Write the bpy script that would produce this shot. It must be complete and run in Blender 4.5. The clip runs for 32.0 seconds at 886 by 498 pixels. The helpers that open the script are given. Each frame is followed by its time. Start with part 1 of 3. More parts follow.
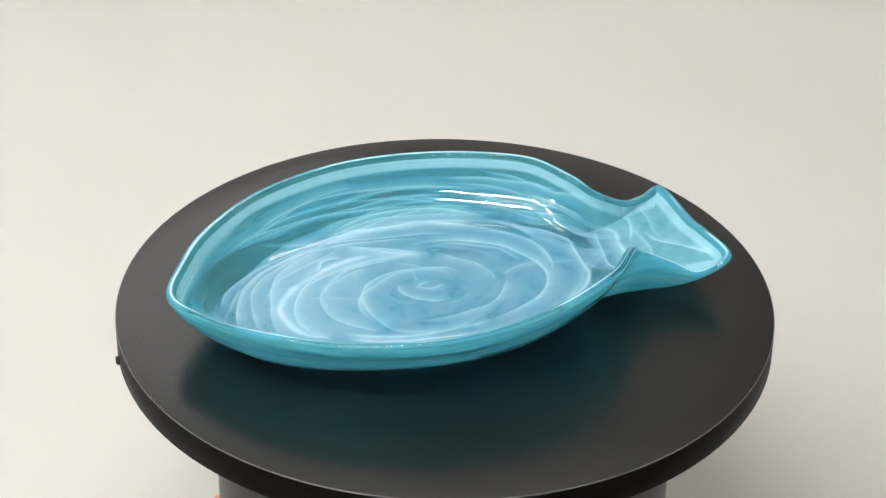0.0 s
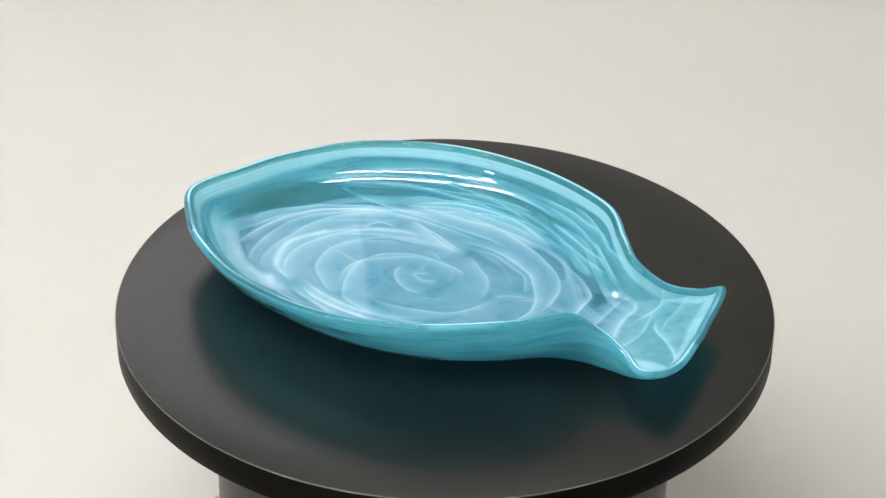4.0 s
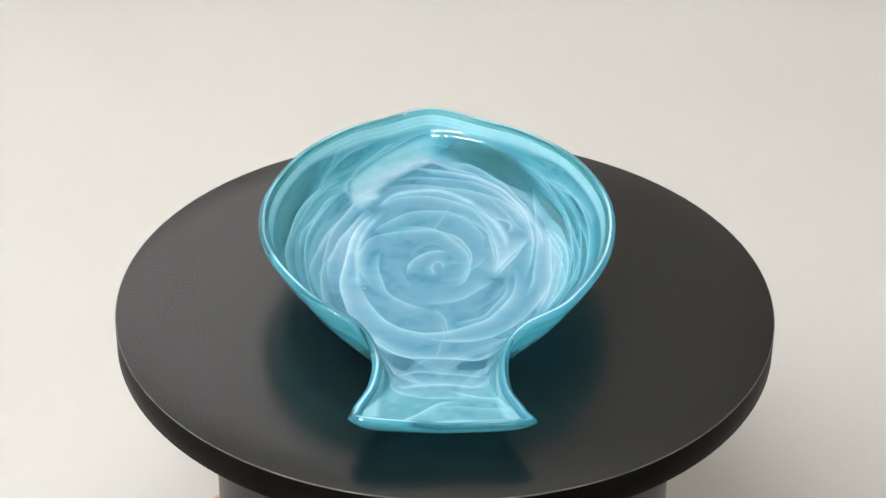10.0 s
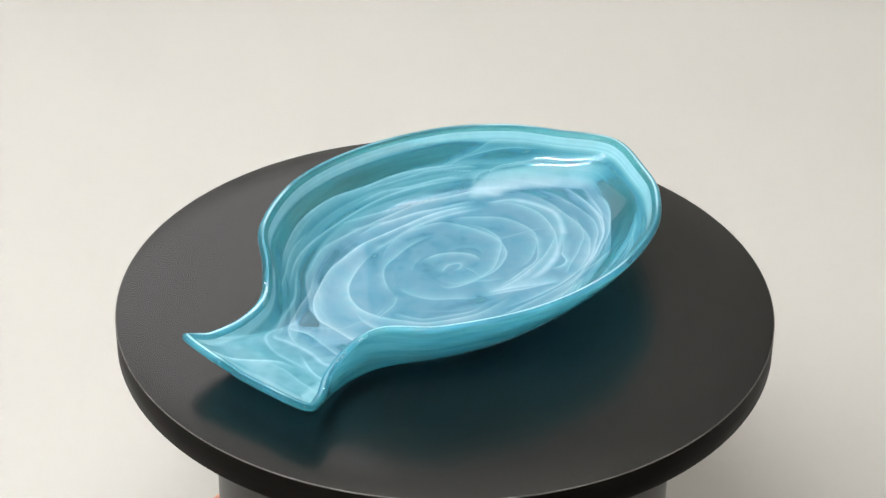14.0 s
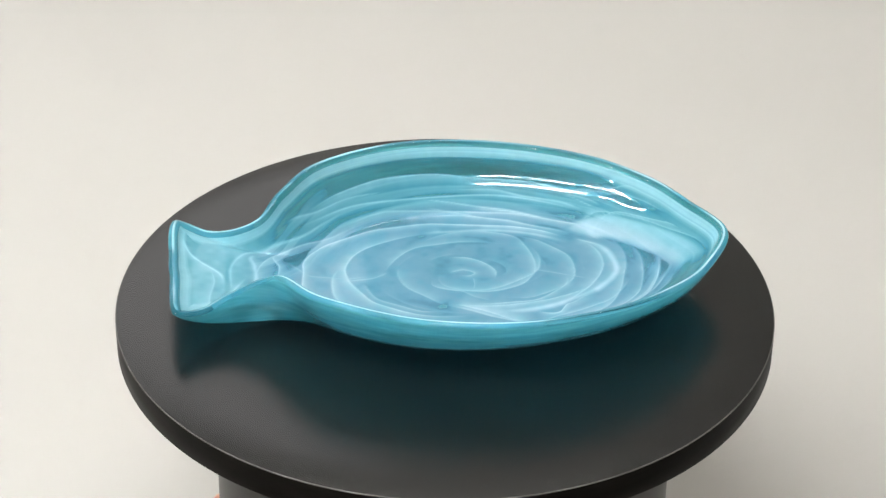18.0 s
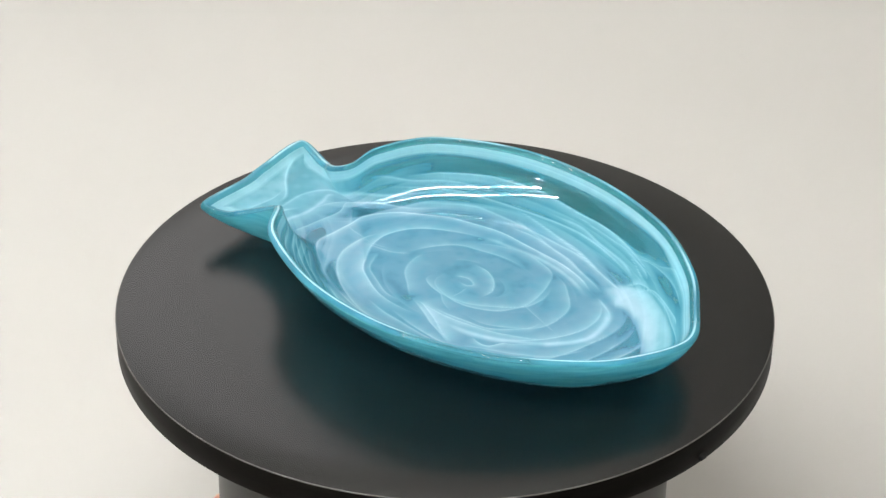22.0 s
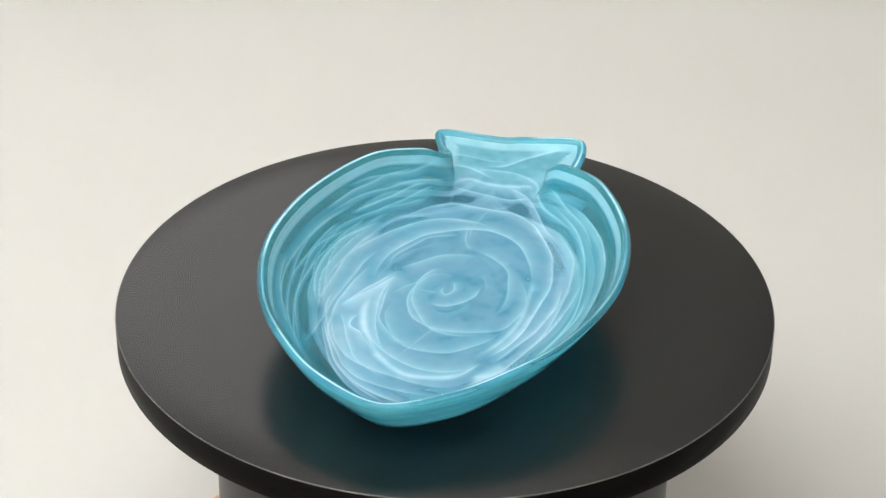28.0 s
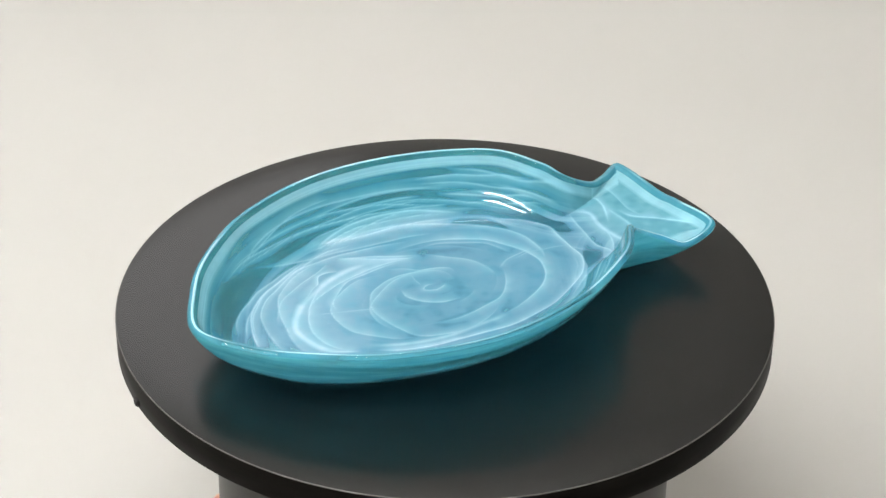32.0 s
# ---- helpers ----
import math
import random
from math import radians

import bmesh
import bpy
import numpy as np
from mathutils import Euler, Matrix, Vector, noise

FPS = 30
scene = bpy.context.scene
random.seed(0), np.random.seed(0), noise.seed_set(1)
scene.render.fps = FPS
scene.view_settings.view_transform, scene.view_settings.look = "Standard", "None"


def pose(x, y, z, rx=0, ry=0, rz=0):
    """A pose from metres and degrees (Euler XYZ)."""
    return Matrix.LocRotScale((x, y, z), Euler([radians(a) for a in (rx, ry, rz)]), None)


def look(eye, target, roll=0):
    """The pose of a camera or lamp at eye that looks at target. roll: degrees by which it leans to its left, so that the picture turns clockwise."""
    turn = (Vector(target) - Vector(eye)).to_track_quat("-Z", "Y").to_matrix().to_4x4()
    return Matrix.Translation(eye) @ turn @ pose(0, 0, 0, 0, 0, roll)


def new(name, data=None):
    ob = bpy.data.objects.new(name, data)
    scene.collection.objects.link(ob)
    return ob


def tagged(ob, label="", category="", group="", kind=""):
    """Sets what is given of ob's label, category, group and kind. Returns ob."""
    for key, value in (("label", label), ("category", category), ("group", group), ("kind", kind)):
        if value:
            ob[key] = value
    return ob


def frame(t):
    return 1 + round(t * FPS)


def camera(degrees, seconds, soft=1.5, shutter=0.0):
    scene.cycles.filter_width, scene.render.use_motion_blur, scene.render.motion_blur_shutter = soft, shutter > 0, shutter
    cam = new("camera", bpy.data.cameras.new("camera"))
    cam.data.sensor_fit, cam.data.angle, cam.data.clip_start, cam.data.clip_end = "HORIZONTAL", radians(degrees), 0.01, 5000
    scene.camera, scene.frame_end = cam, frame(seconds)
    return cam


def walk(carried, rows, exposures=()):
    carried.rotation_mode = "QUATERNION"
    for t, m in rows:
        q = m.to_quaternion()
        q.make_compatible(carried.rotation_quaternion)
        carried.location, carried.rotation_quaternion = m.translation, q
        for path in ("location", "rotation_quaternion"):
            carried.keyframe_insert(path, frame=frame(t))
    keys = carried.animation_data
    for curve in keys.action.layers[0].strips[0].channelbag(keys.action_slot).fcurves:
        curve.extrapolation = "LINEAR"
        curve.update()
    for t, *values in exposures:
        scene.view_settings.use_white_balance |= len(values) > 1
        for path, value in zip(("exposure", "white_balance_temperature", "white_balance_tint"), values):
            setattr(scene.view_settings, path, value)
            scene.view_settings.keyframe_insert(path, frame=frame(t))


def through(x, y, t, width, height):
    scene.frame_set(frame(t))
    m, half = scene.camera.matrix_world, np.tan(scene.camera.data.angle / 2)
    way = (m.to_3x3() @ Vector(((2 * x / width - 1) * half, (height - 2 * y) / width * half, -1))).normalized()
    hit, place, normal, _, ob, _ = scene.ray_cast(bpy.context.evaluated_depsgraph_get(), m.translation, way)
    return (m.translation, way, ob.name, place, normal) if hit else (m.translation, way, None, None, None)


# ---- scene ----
# The still camera
EYE = Vector((0.0, -0.9824, 0.6372))
PITCH, YAW = 31.721, -0.0887
AHEAD = Vector((math.sin(radians(YAW)) * math.cos(radians(PITCH)), math.cos(radians(YAW)) * math.cos(radians(PITCH)), -math.sin(radians(PITCH))))
CAM_POSE = look(EYE, EYE + AHEAD, 0.763)
cam = camera(22.88, 32.0)
walk(cam, [(0.0, CAM_POSE), (32.0, CAM_POSE)], exposures=[(0.0, -0.03), (32.0, -0.03)])

# Sizes, in metres; z = 0 is the turntable's top, its axis stands at x = y = 0
DISC_R, DISC_H = 0.175, 0.0165
BASE_R, BASE_H = 0.1255, 0.20
FLOOR_Z = -DISC_H - BASE_H
KNOB_Z = -0.1455
TURN = -10.843          # degrees a second, clockwise seen from above
DISH_AT, DISH_ANGLE = (-0.0076, -0.0075), 19.9
ROOM_X0, ROOM_X1, ROOM_Y0, ROOM_Y1, CEIL_Z = -2.9, 2.1, -3.0, 1.25, 1.90

# ---- light ----
world = bpy.data.worlds.new("world")
scene.world = world
world.use_nodes = True
wn = world.node_tree
sky = wn.nodes.new("ShaderNodeTexSky")
sky.sky_type, sky.sun_disc = "NISHITA", False
sky.sun_elevation, sky.sun_rotation = radians(35), radians(250)
wn.links.new(sky.outputs[0], wn.nodes["Background"].inputs[0])
wn.nodes["Background"].inputs[1].default_value = 0.08


# ---- materials ----
class Mat:
    """A node material with short helpers."""

    def __init__(self, name):
        self.m = bpy.data.materials.new(name)
        self.m.use_nodes = True
        self.t = self.m.node_tree
        self.t.nodes.clear()
        self.out = self.t.nodes.new("ShaderNodeOutputMaterial")

    def n(self, kind, **values):
        node = self.t.nodes.new("ShaderNode" + kind)
        for key, value in values.items():
            node.inputs[key.replace("_", " ")].default_value = value
        return node

    def link(self, a, b):
        self.t.links.new(a, b)

    def math(self, op, a, b=None, clamp=False):
        node = self.t.nodes.new("ShaderNodeMath")
        node.operation, node.use_clamp = op, clamp
        for i, v in enumerate((a, b)):
            if v is None:
                continue
            if isinstance(v, (int, float)):
                node.inputs[i].default_value = v
            else:
                self.link(v, node.inputs[i])
        return node.outputs[0]

    def mix(self, fac, a, b):
        node = self.t.nodes.new("ShaderNodeMix")
        node.data_type = "RGBA"
        for sock, v in ((node.inputs[0], fac), (node.inputs[6], a), (node.inputs[7], b)):
            if isinstance(v, (int, float)):
                sock.default_value = v
            elif isinstance(v, tuple):
                sock.default_value = (*v, 1)
            else:
                self.link(v, sock)
        return node.outputs[2]

    def shade(self, fac, a, b):
        node = self.t.nodes.new("ShaderNodeMixShader")
        if isinstance(fac, (int, float)):
            node.inputs[0].default_value = fac
        else:
            self.link(fac, node.inputs[0])
        self.link(a, node.inputs[1])
        self.link(b, node.inputs[2])
        return node.outputs[0]

    def noise(self, scale, detail=4.0, rough=0.55, coord="Object", stretch=None):
        tc = self.t.nodes.new("ShaderNodeTexCoord")
        src = tc.outputs[coord]
        shift = self.t.nodes.new("ShaderNodeVectorMath")
        shift.inputs[1].default_value = (0.137, 0.291, 0.0533)
        self.link(src, shift.inputs[0])
        src = shift.outputs[0]
        if stretch:
            mp = self.t.nodes.new("ShaderNodeMapping")
            mp.inputs["Scale"].default_value = stretch
            self.link(src, mp.inputs["Vector"])
            src = mp.outputs[0]
        node = self.n("TexNoise", Scale=scale, Detail=detail, Roughness=rough)
        self.link(src, node.inputs["Vector"])
        return node.outputs["Fac"]

    def bump(self, height, strength, distance):
        node = self.n("Bump", Strength=strength, Distance=distance)
        self.link(height, node.inputs["Height"])
        return node.outputs[0]

    def done(self, shader):
        self.link(shader, self.out.inputs["Surface"])
        return self.m


def painted(name, c0, c1, rough, scale, bump=0.05, fine=400.0, metal=0.0, spec=0.5):
    """Paint, plaster or paper: two colours mixed by a broad noise, with a fine relief."""
    k = Mat(name)
    p = k.n("BsdfPrincipled", Roughness=rough, Metallic=metal)
    p.inputs["Specular IOR Level"].default_value = spec
    broad, grain = k.noise(scale), k.noise(fine, 3.0)
    k.link(k.mix(k.math("ADD", k.math("MULTIPLY", broad, 0.75), k.math("MULTIPLY", grain, 0.25)), c0, c1), p.inputs["Base Color"])
    k.link(k.bump(grain, bump, 0.0008), p.inputs["Normal"])
    return k.done(p.outputs[0])


MAT_PAPER = painted("backdrop_paper", (0.525, 0.512, 0.487), (0.550, 0.537, 0.511), 0.75, 3.0, 0.03, spec=0.3)
MAT_FLOOR = painted("studio_floor", (0.13, 0.11, 0.09), (0.19, 0.165, 0.135), 0.5, 4.0)
MAT_WALL = painted("wall_paint", (0.74, 0.72, 0.69), (0.78, 0.76, 0.72), 0.8, 2.0)
MAT_CEIL = painted("ceiling_paint", (0.76, 0.75, 0.73), (0.80, 0.79, 0.77), 0.85, 2.0)
MAT_FRAME = painted("white_lacquer", (0.76, 0.76, 0.74), (0.80, 0.80, 0.78), 0.35, 6.0)
MAT_PEACH = painted("peach_plastic", (0.75, 0.38, 0.24), (0.80, 0.44, 0.30), 0.45, 30.0)
MAT_NUB = painted("black_rubber", (0.012, 0.012, 0.012), (0.022, 0.02, 0.02), 0.7, 200.0)


def make_disc_mat():
    """Satin black laminate: nearly even, with faint haze and dust that show in the gloss."""
    k = Mat("black_laminate")
    p = k.n("BsdfPrincipled")
    p.inputs["IOR"].default_value = 1.42
    broad = k.noise(9.0, 3.0)
    k.link(k.mix(broad, (0.002, 0.002, 0.0019), (0.004, 0.0039, 0.0038)), p.inputs["Base Color"])
    p.inputs["Roughness"].default_value = 0.26
    return k.done(p.outputs[0])


def make_edge_mat():
    k = Mat("black_edge_band")
    p = k.n("BsdfPrincipled", Roughness=0.5)
    p.inputs["Specular IOR Level"].default_value = 0.07
    grain = k.noise(60.0, 4.0, stretch=(1, 1, 6))
    k.link(k.mix(grain, (0.004, 0.0036, 0.0032), (0.009, 0.008, 0.0068)), p.inputs["Base Color"])
    k.link(k.bump(k.noise(700.0, 2.0), 0.1, 0.0002), p.inputs["Normal"])
    return k.done(p.outputs[0])


MAT_DISC, MAT_EDGE = make_disc_mat(), make_edge_mat()
MAT_ARRIS = painted("worn_edge", (0.04, 0.038, 0.035), (0.14, 0.135, 0.125), 0.45, 60.0)
MAT_BASE = painted("dark_bronze_paint", (0.009, 0.008, 0.0068), (0.015, 0.0135, 0.0115), 0.4, 12.0, 0.08)


def glass_shader(k, density, film, clear_tint, through, grain=38.0, relief=0.03):
    """Glossy glass: film of that density and colour in clear tinted glass; through: how much light the film lets pass."""
    clear = k.n("BsdfRefraction", IOR=1.48, Roughness=0.0)
    k.link(clear_tint, clear.inputs["Color"])
    dif, tra = k.n("BsdfDiffuse"), k.n("BsdfTranslucent")
    k.link(film, dif.inputs["Color"])
    k.link(film, tra.inputs["Color"])
    body = k.shade(density, clear.outputs[0], k.shade(through, dif.outputs[0], tra.outputs[0]))
    gloss = k.n("BsdfGlossy", Roughness=0.02)
    ripple = k.bump(k.noise(grain, 1.0), relief, 0.002)
    k.link(ripple, gloss.inputs["Normal"])
    facing = k.n("LayerWeight", Blend=0.5)
    k.link(ripple, facing.inputs["Normal"])
    shine = k.math("ADD", k.math("MULTIPLY", k.math("POWER", facing.outputs["Facing"], 5.0), 0.9), 0.04)
    return k.done(k.shade(shine, body, gloss.outputs[0]))


def make_inner_glass():
    """Alabaster glass: white film folded through clear aqua glass, which is deepest in colour where it is thick and has no film."""
    k = Mat("aqua_alabaster_glass")
    milk, aqua = k.n("Attribute"), k.n("Attribute")
    milk.attribute_name, aqua.attribute_name = "milk", "aqua"
    tint = aqua.outputs["Fac"]
    wisp = k.noise(160.0, 5.0, 0.6)
    m = k.math("MULTIPLY", milk.outputs["Fac"], k.math("ADD", k.math("MULTIPLY", wisp, 0.2), 0.9), clamp=True)
    thin = k.mix(tint, (0.50, 0.83, 0.96), (0.72, 0.96, 0.97))
    film = k.mix(tint, (0.20, 0.54, 0.77), (0.11, 0.56, 0.785))
    bright = k.mix(tint, (0.63, 0.855, 0.97), (0.465, 0.87, 0.98))
    white = k.mix(k.math("MULTIPLY", k.math("SUBTRACT", m, 0.14), 1.6, True), film, bright)
    veil = k.math("MULTIPLY", k.math("MULTIPLY", k.math("SUBTRACT", m, 0.03), 6.0, True), k.math("ADD", k.math("MULTIPLY", tint, 0.04), 0.36))
    lets = k.math("ADD", k.math("MULTIPLY", tint, k.math("SUBTRACT", 0.29, k.math("MULTIPLY", m, 0.06))), 0.14)
    return glass_shader(k, k.math("ADD", k.math("MULTIPLY", m, 0.56), veil, True), white, thin, lets)


def make_outer_glass():
    """The aqua outer skin of the dish, streaked along its sides."""
    k = Mat("aqua_outer_glass")
    skin = k.n("Attribute")
    skin.attribute_name = "milk"
    streak = k.noise(30.0, 4.0, 0.6, stretch=(1, 1, 9))
    deep = k.n("Attribute")
    deep.attribute_name = "aqua"
    film = k.mix(deep.outputs["Fac"], (0.10, 0.55, 0.88), k.mix(streak, (0.12, 0.81, 0.98), (0.36, 0.95, 1.0)))
    thin = k.mix(streak, (0.36, 0.87, 0.99), (0.52, 0.94, 1.0))
    return glass_shader(k, k.math("MULTIPLY", skin.outputs["Fac"], k.math("ADD", k.math("MULTIPLY", streak, 0.40), 0.30)), film, thin, 0.4, 60.0, 0.06)


MAT_GLASS, MAT_SKIN = make_inner_glass(), make_outer_glass()


def lit(name, color, strength):
    k = Mat(name)
    e = k.n("Emission", Strength=strength)
    e.inputs["Color"].default_value = (*color, 1)
    return k.done(e.outputs[0])


MAT_TUBE = lit("lamp_tube_glow", (0.985, 0.988, 0.975), 62.0)
MAT_BACKDROP_FILL = lit("backdrop_fill_glow", (1.0, 0.975, 0.94), 17.0)
MAT_GLOBE = lit("lamp_globe_glow", (0.985, 0.988, 0.975), 146.0)
MAT_SHEEN_PANEL = lit("sheen_panel_glow", (1.0, 0.98, 0.96), 2.2)


# ---- mesh helpers ----
def mesh_of(name, bm, material, smooth=False):
    data = bpy.data.meshes.new(name)
    bmesh.ops.recalc_face_normals(bm, faces=bm.faces)
    bm.to_mesh(data)
    bm.free()
    for m in material if isinstance(material, (list, tuple)) else [material]:
        data.materials.append(m)
    if smooth:
        data.shade_smooth()
    return data


def part(name, bm, material, parent=None, label="", smooth=False):
    ob = new(name, mesh_of(name, bm, material, smooth))
    if parent:
        ob.parent = parent
    return tagged(ob, label) if label else ob


def box(x0, x1, y0, y1, z0, z1, bevel=0.0):
    bm = bmesh.new()
    bmesh.ops.create_cube(bm, size=1)
    for v in bm.verts:
        v.co = Vector((x0 + (x1 - x0) * (v.co.x + 0.5), y0 + (y1 - y0) * (v.co.y + 0.5), z0 + (z1 - z0) * (v.co.z + 0.5)))
    if bevel:
        bmesh.ops.bevel(bm, geom=bm.edges[:], offset=bevel, segments=2, affect="EDGES")
    return bm


def lathe(profile, n=128, slots=None):
    """Turns a list of (radius, height) round the z axis; a radius of 0 closes an end."""
    bm = bmesh.new()
    rings = []
    for r, z in profile:
        if r == 0:
            rings.append([bm.verts.new((0, 0, z))])
        else:
            rings.append([bm.verts.new((r * math.cos(2 * math.pi * i / n), r * math.sin(2 * math.pi * i / n), z)) for i in range(n)])
    for j, (a, b) in enumerate(zip(rings, rings[1:])):
        for i in range(n):
            k = (i + 1) % n
            if len(a) == 1:
                f = bm.faces.new((a[0], b[i], b[k]))
            elif len(b) == 1:
                f = bm.faces.new((a[i], a[k], b[0]))
            else:
                f = bm.faces.new((a[i], a[k], b[k], b[i]))
            f.smooth = True
            f.material_index = slots[j] if slots else 0
    return bm


def tube(p, q, r, n=16):
    """A rounded rod from p to q."""
    p, q = Vector(p), Vector(q)
    length = (q - p).length
    prof = [(0, -r * 0.6), (r * 0.7, -r * 0.3), (r, r * 0.4), (r, length - r * 0.4), (r * 0.7, length + r * 0.3), (0, length + r * 0.6)]
    bm = lathe(prof, n)
    bmesh.ops.transform(bm, matrix=Matrix.Translation(p) @ (q - p).to_track_quat("Z", "Y").to_matrix().to_4x4(), verts=bm.verts)
    return bm


# ---- the room ----
def room():
    # one sheet of paper: flat under the turntable, then swept up in a wide bend
    bm = bmesh.new()
    bend, y1 = 0.45, ROOM_Y1 - 0.02
    line = [(-0.10, FLOOR_Z), (0.0, FLOOR_Z), (0.3, FLOOR_Z), (y1 - bend, FLOOR_Z)]
    line += [(y1 - bend + bend * math.sin(a), FLOOR_Z + bend - bend * math.cos(a)) for a in np.radians(np.linspace(6, 90, 15))]
    line += [(y1, z) for z in (0.5, 0.8, 1.1, 1.4)]
    xs = np.linspace(-1.5, 1.5, 25)
    top = [[bm.verts.new((x, y, z)) for x in xs] for y, z in line]
    for a, b in zip(top, top[1:]):
        for i in range(len(xs) - 1):
            bm.faces.new((a[i], a[i + 1], b[i + 1], b[i])).smooth = True
    back = part("backdrop", bm, MAT_PAPER)
    sol = back.modifiers.new("thickness", "SOLIDIFY")
    sol.thickness, sol.offset = 0.002, -1
    tagged(back, "plain warm white backdrop paper swept up behind the turntable", "backdrop", kind="structure")
    for name, b in (
        ("wall_north", (ROOM_X0 - 0.1, ROOM_X1 + 0.1, ROOM_Y1, ROOM_Y1 + 0.1, FLOOR_Z - 0.1, CEIL_Z + 0.1)),
        ("wall_south", (ROOM_X0 - 0.1, ROOM_X1 + 0.1, ROOM_Y0 - 0.1, ROOM_Y0, FLOOR_Z - 0.1, CEIL_Z + 0.1)),
        ("wall_west", (ROOM_X0 - 0.1, ROOM_X0, ROOM_Y0, ROOM_Y1, FLOOR_Z - 0.1, CEIL_Z + 0.1)),
        ("wall_east", (ROOM_X1, ROOM_X1 + 0.1, ROOM_Y0, ROOM_Y1, FLOOR_Z - 0.1, CEIL_Z + 0.1)),
    ):
        tagged(part(name, box(*b), MAT_WALL), "plain off-white painted wall", "wall", kind="structure")
    tagged(part("floor", box(ROOM_X0 - 0.1, ROOM_X1 + 0.1, ROOM_Y0 - 0.1, ROOM_Y1 + 0.1, FLOOR_Z - 0.1, FLOOR_Z - 0.003), MAT_FLOOR), "plain brown studio floor", "floor", kind="structure")
    tagged(part("ceiling", box(ROOM_X0 - 0.1, ROOM_X1 + 0.1, ROOM_Y0 - 0.1, ROOM_Y1 + 0.1, CEIL_Z, CEIL_Z + 0.1), MAT_CEIL), "plain white painted ceiling", "ceiling", kind="structure")


def batten_light(x0, x1, y, glow=None):
    """A flat ceiling batten with a glowing diffuser; the dish mirrors the front ones, the back one is added."""
    lamp = tagged(new("ceiling_light"), "slim white ceiling batten with a glowing diffuser", "lamp", group="ceiling battens")
    half = (x1 - x0) / 2
    part("housing", box(-half, half, -0.055, 0.055, -0.040, 0, 0.006), MAT_FRAME, lamp)
    part("diffuser", box(-half + 0.012, half - 0.012, -0.040, 0.040, -0.052, -0.038, 0.004), glow or MAT_TUBE, lamp, "glowing white diffuser")
    for x in (-half, half):
        part("end_cap", box(x - 0.008, x + 0.008, -0.058, 0.058, -0.054, 0, 0.004), MAT_FRAME, lamp)
    lamp.location = ((x0 + x1) / 2, y, CEIL_Z)
    return lamp


room()
for row in (-0.42, -0.80):
    batten_light(-0.80, 0.18, row)
    batten_light(-1.70, -0.92, row)
# a dimmer batten added out of view, only to brighten the backdrop's upper part
batten_light(-0.55, 0.75, 0.95, MAT_BACKDROP_FILL)


def globe_lamp(at, glow):
    """A white glass globe on a short stem under the ceiling."""
    lamp = tagged(new("globe_lamp"), "glowing white globe lamp hung under the ceiling", "lamp", group="globe lamps")
    r = 0.06
    prof = [(0, -r)] + [(r * math.sin(a), -r * math.cos(a)) for a in np.radians(np.arange(10, 171, 10))] + [(0, r)]
    part("globe", lathe(prof, 40), glow, lamp, "glowing white globe")
    part("stem", lathe([(0, r - 0.005), (0.02, r - 0.004), (0.02, r + 0.03), (0.006, r + 0.035), (0.006, CEIL_Z - at[2] - 0.02), (0.05, CEIL_Z - at[2] - 0.018), (0.05, CEIL_Z - at[2]), (0, CEIL_Z - at[2])], 24), MAT_FRAME, lamp)
    lamp.location = at
    return lamp


globe_lamp((-1.28, -0.66, 1.45), MAT_GLOBE)
globe_lamp((-1.75, -1.15, 1.40), MAT_GLOBE)


def sheen_panel(at, target):
    """An added square glow panel on a boom from the ceiling, turned down to the table."""
    lamp = tagged(new("sheen_panel"), "square dim white glow panel added for the disc's sheen", "lamp")
    lamp.matrix_world = look(at, target)
    part("front", box(-0.28, 0.28, -0.26, 0.26, -0.004, 0.0, 0.0015), MAT_SHEEN_PANEL, lamp, "glowing white front of the added panel")
    bm = bmesh.new()
    rim = [bm.verts.new((x, y, 0.002)) for x, y in ((-0.29, -0.27), (0.29, -0.27), (0.29, 0.27), (-0.29, 0.27))]
    back = [bm.verts.new((x, y, 0.14)) for x, y in ((-0.09, -0.09), (0.09, -0.09), (0.09, 0.09), (-0.09, 0.09))]
    for i in range(4):
        bm.faces.new((rim[i], rim[(i + 1) % 4], back[(i + 1) % 4], back[i]))
    bm.faces.new(back)
    bm.faces.new(rim[::-1])
    part("hood", bm, MAT_NUB, lamp, "black hood behind the added panel")
    up = lamp.matrix_world.inverted() @ Vector((at[0], at[1] + 0.1, CEIL_Z))
    part("boom", tube((0, 0, 0.12), up, 0.012), MAT_FRAME, lamp)
    return lamp


# unseen, added so that the disc's left half mirrors a broad pale sheen
sheen_panel((-0.36, 0.98, 0.67), (-0.12, 0.0, 0.0))


